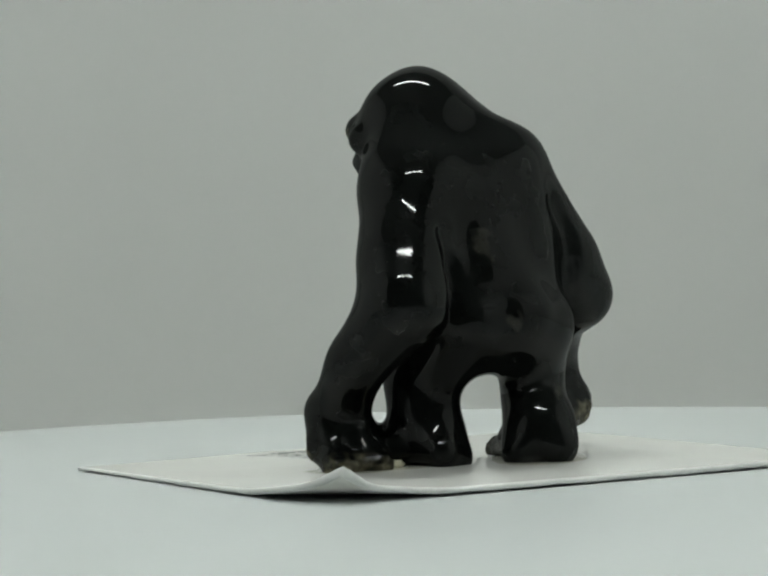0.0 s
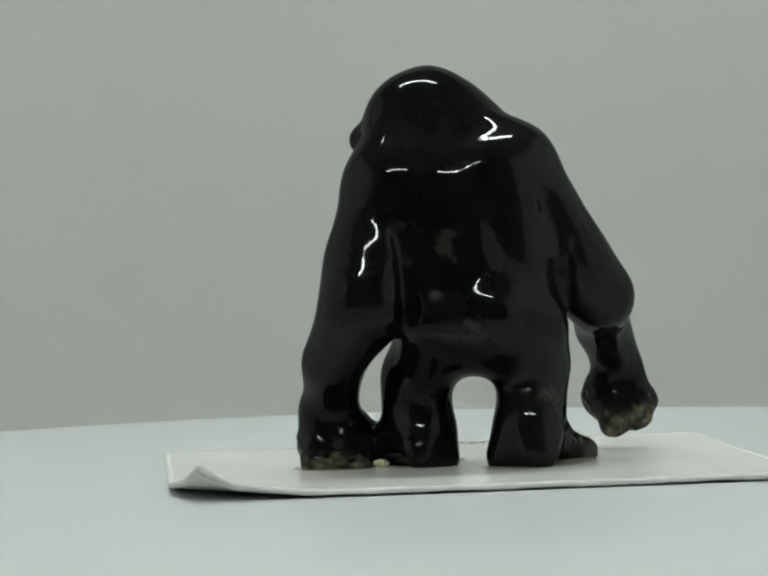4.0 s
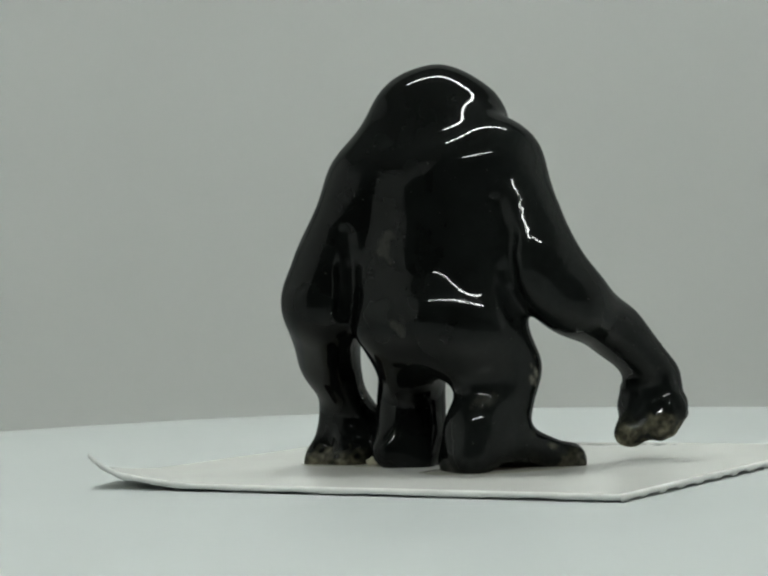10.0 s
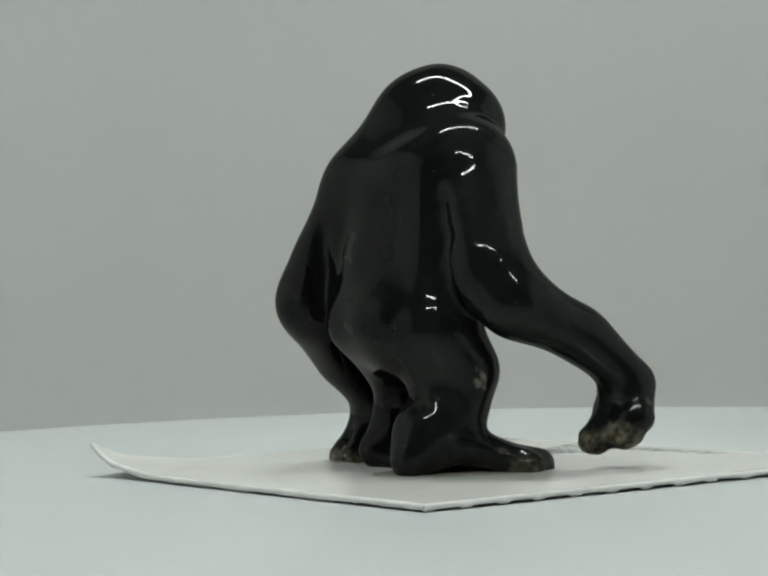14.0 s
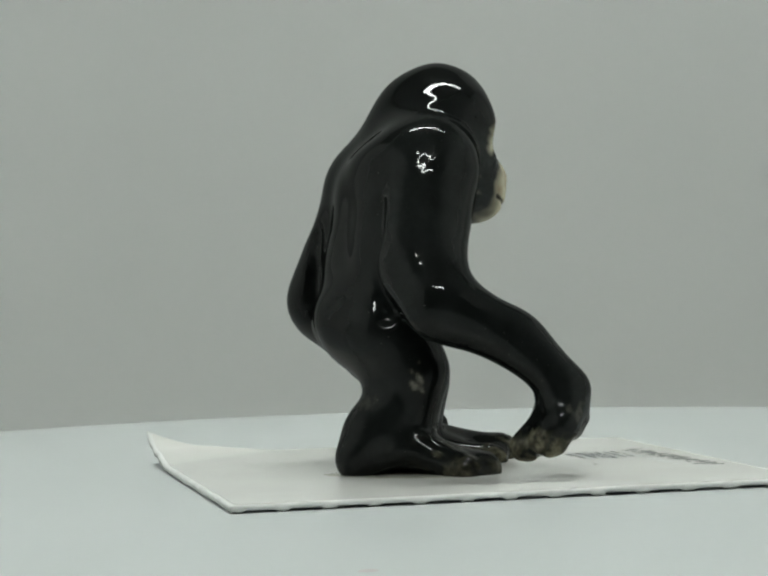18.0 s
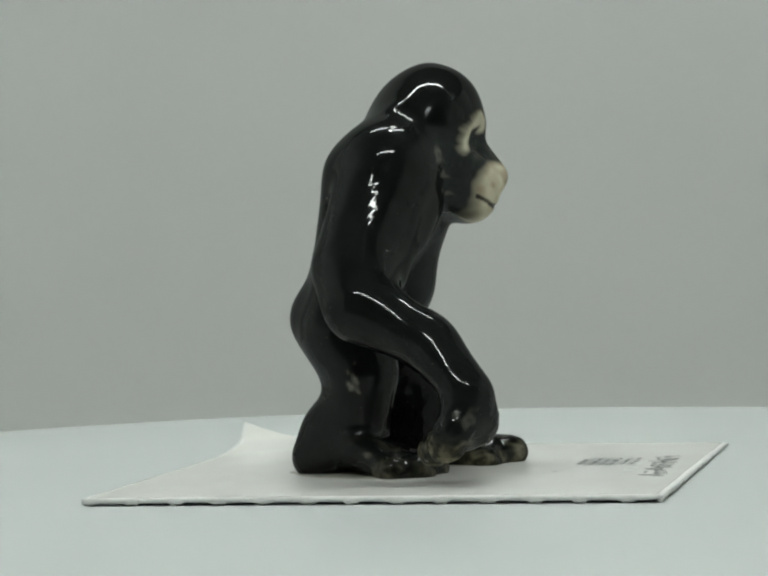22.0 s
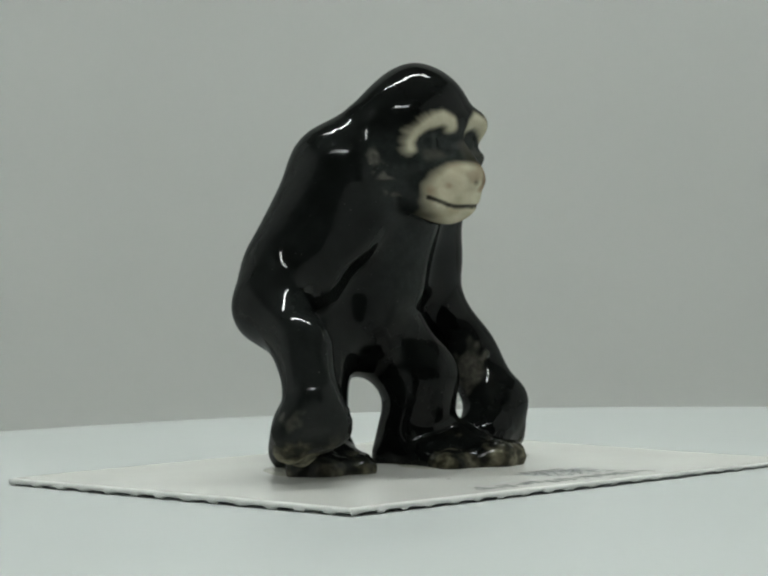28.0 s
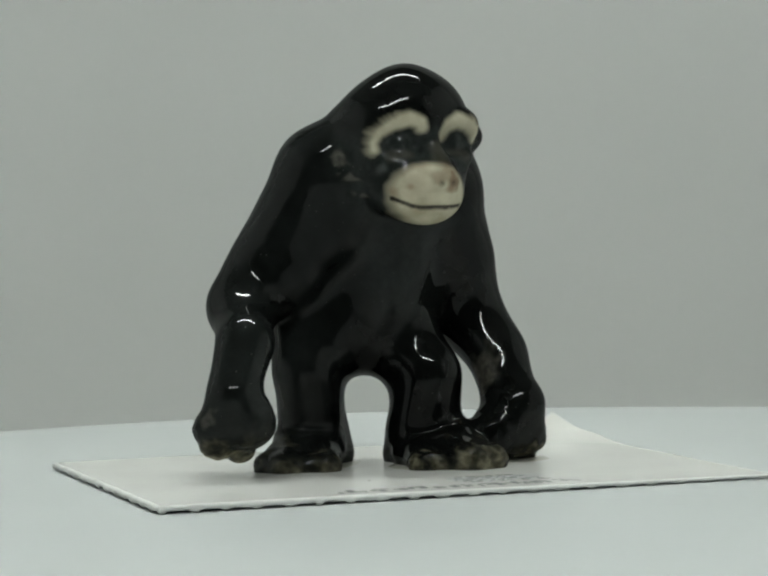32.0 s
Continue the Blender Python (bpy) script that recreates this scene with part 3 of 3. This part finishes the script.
def lay_clay():
    """The ape's body as clay, with the lines of its mouth and the nostrils."""
    clay = Clay((-15, -19, -1), (26, 28, 48))
    for pair in BONE_PAIRS.split():
        a, b = (JOINTS[k] for k in pair.split("-"))
        clay.add(a[:3], b[:3], a[3], b[3], heap_of(*pair.split("-")))
    # the front of each foot is one flat wedge
    for toes in (("toe_ra", "toe_rb", "toe_rc"), ("toe_la", "toe_lb", "toe_lc")):
        row = [np.array(JOINTS[k][:3]) for k in toes]
        for p, q in zip(row, row[1:]):
            clay.add(p, q, 1.05, 1.05)
        heel = np.array(JOINTS["foot_" + toes[0][4] + "a"][:3]) * 0.5 + np.array(JOINTS["foot_" + toes[0][4] + "b"][:3]) * 0.5
        for p in row:
            clay.add(heel + (p - heel) * 0.2, p, 1.5, 1.0)
    # broad flat wrists, full cheeks of the muzzle
    fore, wrist = np.array(JOINTS["forearm_r"][:3]), np.array(JOINTS["wrist_r"][:3])
    for dx in (-1.1, 1.3):
        clay.add(fore + (0.5 * dx, 0, 0), wrist + (dx, -0.4, 0.2), 2.3, 1.6, "arm")
    clay.add(JOINTS["wrist_l"][:3], (-9.9, -5.2, 2.8), 1.9, 1.6, "arm")
    clay.add(JOINTS["elbow_l"][:3], JOINTS["wrist_l"][:3], 2.6, 1.5, "arm")
    clay.add((-6.2, -6.8, 10.6), (-7.9, -4.2, 5.6), 1.2, 1.5, "arm")
    for q, r in ((2.6, 2.5), (0.8, 2.8), (-1.0, 2.4)):
        clay.add(on_face(q, 6.5, 32.8), on_face(q, 6.3, 31.6), r, r, "face")
    clay.add(on_face(5.5, 3.4, 35.6), on_face(4.5, 4.4, 32.2), 2.3, 2.1, "face")
    clay.add(on_face(-3.2, 4.6, 35.2), on_face(-2.5, 5.2, 32.2), 2.0, 1.9, "face")
    # the left temple
    clay.add((-5.4, -0.3, 38.8), (-6.0, -1.3, 38.4), 1.5, 1.5, "face")
    # the broad muscle beside the spine
    clay.add((10.5, 1.0, 34.5), (11.3, 0.8, 27.8), 3.7, 3.6, "trunk")
    clay.add((11.3, 0.8, 27.8), (12.2, 0.6, 22.4), 3.6, 3.4, "trunk")
    # flesh between the right arm and the chest
    clay.add((11.2, 5.4, 29.5), (13.4, 6.3, 23.0), 3.2, 3.1, "trunk")
    clay.add((5.8, 6.8, 31.4), (8.6, 6.6, 26.6), 1.9, 2.0, "trunk")
    # shoulder blades, nose, ear, lower lids
    clay.add((9.0, -1.9, 34.8), (9.8, -1.2, 32.6), 2.5, 2.6, "trunk")
    clay.add((0.6, -6.0, 33.0), (1.4, -6.4, 31.6), 2.2, 2.2, "trunk")
    clay.add(on_face(-0.2, 9.4, 33.9), on_face(0, 7.4, 36.8), 1.0, 0.9, "face")
    for s in (0.6, -1.0):
        clay.add(on_face(s, 9.1, 33.2), on_face(s, 8.4, 33.2), 0.6, 0.6)
    ear = [on_face(7.3, n, z) for n, z in ((0.2, 41.2), (-1.0, 40.9), (-1.6, 39.5), (-1.0, 38.1))]
    for a, b in zip(ear, ear[1:]):
        clay.add(a, b, 0.55, 0.55)
    for s in (4.1, -3.1):
        clay.add(on_face(s - 1.2, 6.8, 36.2), on_face(s + 1.2, 6.0 if s > 0 else 6.4, 35.7), 0.9, 0.9, "face")
    clay.smooth("trunk", 1.2, 0.36)
    clay.smooth("arm", 1.2, 0.4)
    clay.smooth("face", 0.6, 0.18)
    clay.close()
    # folds behind both arms
    for row, way, r, off in (
            (((15.0, 1.0, 30.6), (15.0, 1.6, 27.0), (15.0, 1.6, 23.0), (15.0, 2.6, 18.6)), (1.0, -0.25, 0), 0.8, 0.35),
            (((1.6, -8.0, 27.5), (2.3, -8.2, 23.5), (2.2, -8.2, 18.8)), (0.41, -0.91, 0), 0.9, 0.45)):
        groove = [clay.reach(p, way) + off * np.array(way) for p in row]
        for a, b in zip(groove, groove[1:]):
            clay.cut(a, b, r, r, 1.2)
    # eye hollows, mouth, nostrils
    for s in (3.7, -3.2):
        p, q = clay.front(s - 0.9, 37.9), clay.front(s + 0.9, 37.9)
        clay.cut(p, q, 1.15, 1.15, 1.6)
        lid = clay.front(s, 37.6)
        clay.lay(lid, lid, 0.75, 0.75, 0.8)
    mouth = [clay.front(s, 30.25 + 0.12 * max(0.0, s - 2.2) ** 2 + 0.04 * max(0.0, -0.8 - s) ** 2) for s in np.linspace(5.3, -2.9, 16)]
    for a, b in zip(mouth, mouth[1:]):
        clay.cut(a, b, 0.2, 0.2, 0.15)
    nostrils = [clay.front(s, 32.9) for s in (0.55, -0.95)]
    for p in nostrils:
        clay.cut(p, p, 0.26, 0.26, 0.2)
    clay.wobble(0.025, ((7.0, 1.0), (3.6, 0.3)), 3)
    clay.floor(0.21)
    return clay, mouth, nostrils


def figurine():
    clay, mouth, nostrils = lay_clay()
    verts, quads = clay.skin()
    verts = relax(verts, quads, 6)
    # modelled fur: rolling bumps on the arms, faint ones on trunk and legs, none on the head
    limbs = np.full(len(verts), 99.0)
    for pair in BONE_PAIRS.split():
        i, k = pair.split("-")
        if ("arm" in i or "elbow" in i) and ("arm" in k or "elbow" in k or "wrist" in k):
            limbs = np.minimum(limbs, near(verts, JOINTS[i][:3], JOINTS[k][:3], JOINTS[i][3], JOINTS[k][3]))
    much = 0.012 + 0.012 * edge(limbs - 1.0, 2.0)
    much *= edge(verts[:, 2] - 36.5, 4.0) * 0.8 + 0.2
    much *= np.clip((verts[:, 2] - 0.3) / 1.5, 0, 1)
    verts = verts + facing(verts, quads) * (much * grainy(verts, 7.0, 41))[:, None]
    ends = np.full(len(verts), 99.0)
    for k, j in JOINTS.items():
        if "toe" in k or "finger" in k or "knuckle" in k:
            ends = np.minimum(ends, near(verts, j[:3], j[:3], j[3], j[3]))
    verts = verts + facing(verts, quads) * (0.1 * edge(ends - 1.0, 1.6) * grainy(verts, 2.6, 55))[:, None]
    # small hammered bumps on the right shoulder, upper arm and side of the head
    bumpy = np.full(len(verts), 99.0)
    for a, b, r in (((12.5, 6.5, 36.5), (17.5, 6.0, 22.5), 4.2), ((8.0, 5.5, 42.0), (8.5, 5.5, 37.0), 2.6)):
        bumpy = np.minimum(bumpy, near(verts, a, b, r, r))
    patchy = np.clip(grainy(verts, 9.0, 8) + 0.6, 0, 1.2)
    verts = verts + facing(verts, quads) * (0.014 * edge(bumpy - 0.8, 1.6) * patchy * grainy(verts, 1.6, 77))[:, None]
    hips = np.full(len(verts), 99.0)
    for i, k in (("hip_r", "calf_r"), ("rump_r", "flank_r"), ("knee_r", "shin_r"), ("upper_arm_l", "elbow_l")):
        hips = np.minimum(hips, near(verts, JOINTS[i][:3], JOINTS[k][:3], JOINTS[i][3], JOINTS[k][3]))
    verts = verts + facing(verts, quads) * (0.014 * edge(hips - 0.8, 1.6) * np.clip(grainy(verts, 12.0, 18) + 0.4, 0, 1.2) * grainy(verts, 2.6, 79))[:, None]
    me = bpy.data.meshes.new("ape_figurine")
    me.from_pydata((verts * MM).tolist(), [], quads.tolist())
    me.polygons.foreach_set("use_smooth", [True] * len(me.polygons))
    me.materials.append(GLAZE)
    ob = new("ape_figurine", me)
    tagged(ob, "glossy black ceramic ape figurine with a cream face, on card", "figurine")
    # glaze zones
    s = verts @ np.array(FACE_S) - FACE_MID
    n = verts @ np.array(FACE_N)
    z = verts[:, 2]
    rough_edge = grainy(verts, 2.6, 5)
    oval = np.sqrt(((s - 0.95 - 0.18 * (z - 31.6)) / 4.6) ** 2 + ((z - 31.6) / 3.6) ** 2)
    cream = edge(3.6 * (oval - 1) + 0.05 * rough_edge, 0.8) * edge(3.6 + 0.9 * np.maximum(0.0, 31.0 - z) - n, 1.4)
    feather = grainy(verts, 1.9, 15)
    right = ((6.8, 36.9), (6.9, 37.7), (6.3, 38.9), (4.7, 39.9), (3.0, 40.3), (1.8, 39.9), (1.6, 39.3))
    left = ((-1.3, 38.5), (-1.9, 39.5), (-3.2, 40.1), (-4.6, 39.7), (-5.5, 38.9), (-5.8, 38.1))
    for row, mid in ((right, 4.0), (left, -3.4)):
        angle = np.arctan2(z - 37.6, s - mid)
        strands = np.sin(angle * 23) + np.sin(angle * 37 + 1.3)
        reach = np.hypot(s - mid, z - 37.6)
        for (sa, za), (sb, zb) in zip(row, row[1:]):
            t = np.clip(((s - sa) * (sb - sa) + (z - za) * (zb - za)) / ((sb - sa) ** 2 + (zb - za) ** 2), 0, 1)
            cs, cz = sa + t * (sb - sa), za + t * (zb - za)
            d = np.hypot(s - cs, z - cz) - np.interp(np.abs(cs - mid), (0, 2.0, 3.0), (0.9, 0.75, 0.4))
            outer = np.clip((reach - np.hypot(cs - mid, cz - 37.6)) / 0.8, 0, 1) * np.clip((np.abs(cs) - 3.0) / 2.0, 0, 1)
            cream = np.maximum(cream, 0.92 * edge(d - 0.05 * outer * strands - 0.22 * outer * feather + 0.1 * outer, 0.6 + 0.7 * outer) * edge(4.9 - n, 0.8))
    bridge = near(verts, on_face(0, 9.0, 34.2), on_face(0, 8.0, 37), 1.3, 0.7)
    cream = np.maximum(cream, 0.12 * edge(bridge, 0.8))
    for q in (4.1, -3.1):
        cream = np.maximum(cream, 0.05 * edge(near(verts, on_face(q - 0.9, 7.2, 36), on_face(q + 0.9, 6.7, 36), 0.8, 0.8), 0.6))
    line = np.zeros(len(verts))
    for a, b in zip(mouth, mouth[1:]):
        line = np.maximum(line, edge(near(verts, a, b, 0.28, 0.28), 0.16))
    for p in nostrils:
        line = np.maximum(line, 0.5 * edge(near(verts, p, p, 0.3, 0.3), 0.4))
    tan = np.zeros(len(verts))
    for k in ("finger_ra", "finger_rb", "finger_la", "finger_lb", "toe_ra", "toe_rb", "toe_rc", "toe_la", "toe_lb", "toe_lc"):
        j = JOINTS[k]
        reach = 1.1
        low = edge(verts[:, 2] - j[2] - (0.6 if "finger" in k else 1.3) - 0.9 * rough_edge, 1.4)
        tan = np.maximum(tan, (1.0 if "finger" in k else 0.85 if "toe_l" in k else 0.4) * low * edge(near(verts, j[:3], j[:3], j[3] + reach, 0) + 0.5 * rough_edge, 1.4))
    for a, b in (("foot_la", "toe_la"), ("foot_la", "toe_lb"), ("foot_ra", "toe_ra"), ("foot_ra", "toe_rb")):
        top = near(verts, JOINTS[a][:3], JOINTS[b][:3], JOINTS[a][3] + 0.6, JOINTS[b][3] + 0.5)
        tan = np.maximum(tan, (0.5 if a == "foot_la" else 0.22) * edge(top, 0.8) * np.clip(1.6 * grainy(verts, 3.2, 91), 0, 1))
    band = np.minimum(near(verts, JOINTS["knuckle_la"][:3], JOINTS["knuckle_lb"][:3], 2.2, 2.4), near(verts, JOINTS["finger_la"][:3], JOINTS["finger_lb"][:3], 1.5, 1.5))
    tan = np.maximum(tan, 0.8 * edge(band, 1.0) * edge(z - 2.3 - 0.8 * rough_edge, 1.0))
    tan = np.maximum(tan, 0.55 * edge(z - 0.75 - 0.3 * rough_edge, 0.5) * (n > -4.0))
    curl = near(verts, JOINTS["knuckle_rb"][:3], JOINTS["finger_rb"][:3], 2.4, 1.6)
    tan = np.maximum(tan, 0.45 * edge(curl + 0.5 * rough_edge, 1.6) * edge(z - 6.0 - rough_edge, 2.0))
    rubbed_and_sheen = np.zeros(len(verts))
    ragged = grainy(verts, 2.4, 33)
    for a, b, r in (((16.6, 4.9, 12.2), (16.6, 4.9, 10.9), 0.55), ((18.5, 23.4, 8.2), (18.5, 23.4, 7.2), 0.6), ((7.3, -8.3, 27), (7.6, -8.4, 24.2), 0.5), ((10.4, -8.9, 17.6), (10.8, -8.9, 17.2), 0.6), ((21, 12.7, 15.3), (21, 12.7, 15.3), 0.4), ((18.8, 20.5, 10.3), (18.8, 20.5, 10.3), 0.35)):
        rubbed_and_sheen = np.maximum(rubbed_and_sheen, ((0.9 if a[1] < 10 else 0.16) if a[2] < 13 else 0.1) * edge(near(verts, a, b, r + 0.1, r + 0.1) + 0.7 * ragged, 0.4))
    # grazing sheen inside the left forearm, painted on as a pale patch
    rubbed_and_sheen = np.maximum(rubbed_and_sheen, 0.28 * edge(near(verts, (-6.6, -5.0, 12.6), (-6.2, -3.8, 10.2), 1.5, 1.3) + 0.7 * ragged, 1.0))
    rubbed_and_sheen = np.maximum(rubbed_and_sheen, 0.1 * edge(near(verts, (15.6, -1.2, 8.2), (15.8, 0.8, 7.6), 0.7, 0.6) + 1.1 * ragged, 0.6))
    cheek = np.minimum(near(verts, on_face(9.0, 3.0, 34.6), on_face(6.6, 3.4, 32), 0.9, 1.1), near(verts, on_face(-6.2, 4, 36), on_face(-5.8, 4.5, 33), 1.1, 1.1))
    rubbed_and_sheen = np.maximum(rubbed_and_sheen, 0.3 * edge(cheek, 0.8) * np.clip(2.2 * grainy(verts, 1.9, 21) - 0.7, 0, 1))
    rubbed_and_sheen = np.maximum(rubbed_and_sheen, 0.35 * edge(near(verts, (6.7, 9.4, 36.4), (6.7, 9.4, 35.9), 0.75, 0.6) + 0.2 * rough_edge, 0.5))
    thin = 0.55 * edge(near(verts, JOINTS["chest"][:3], JOINTS["belly"][:3], 6.6, 5.6) + 0.6 * grainy(verts, 5, 9), 3.0) * edge(-(n - 0.5), 3.0)
    mask = edge(near(verts, on_face(3.5, 6.0, 37.0), on_face(-3.0, 6.5, 36.5), 3.4, 3.0) + 0.4 * grainy(verts, 4, 12), 1.6)
    cheeks = edge(near(verts, on_face(7.5, 3.0, 36.0), on_face(5.0, 4.0, 31.0), 3.4, 3.4) + 0.5 * grainy(verts, 4, 13), 3.0)
    thin = np.maximum(thin, np.maximum(0.8 * mask, 0.5 * cheeks))
    # the colour turns a little greyer towards the right side of the body
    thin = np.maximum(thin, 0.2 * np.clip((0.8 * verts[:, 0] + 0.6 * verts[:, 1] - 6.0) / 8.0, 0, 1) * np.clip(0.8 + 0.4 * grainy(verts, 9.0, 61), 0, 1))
    brown = np.zeros(len(verts))
    for q, h, r, share in ((-1.2, 33.0, 1.1, 0.75), (0.7, 33.4, 0.9, 0.4), (-0.2, 34.6, 1.0, 0.3), (3.9, 32.5, 0.4, 0.6), (3.2, 32.9, 1.2, 0.2), (5.2, 31.9, 0.5, 0.5), (2.4, 34.6, 0.8, 0.25)):
        spot = clay.front(q, h)
        brown = np.maximum(brown, share * edge(near(verts, spot, spot, r, r) + 0.35 * rough_edge, 0.9))
    for key, value in (("cream", cream), ("line", line), ("tan", tan), ("rubbed_and_sheen", rubbed_and_sheen), ("thin", thin), ("brown", brown)):
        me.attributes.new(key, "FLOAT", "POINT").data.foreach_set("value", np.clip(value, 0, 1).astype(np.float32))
    return ob


ape = figurine()


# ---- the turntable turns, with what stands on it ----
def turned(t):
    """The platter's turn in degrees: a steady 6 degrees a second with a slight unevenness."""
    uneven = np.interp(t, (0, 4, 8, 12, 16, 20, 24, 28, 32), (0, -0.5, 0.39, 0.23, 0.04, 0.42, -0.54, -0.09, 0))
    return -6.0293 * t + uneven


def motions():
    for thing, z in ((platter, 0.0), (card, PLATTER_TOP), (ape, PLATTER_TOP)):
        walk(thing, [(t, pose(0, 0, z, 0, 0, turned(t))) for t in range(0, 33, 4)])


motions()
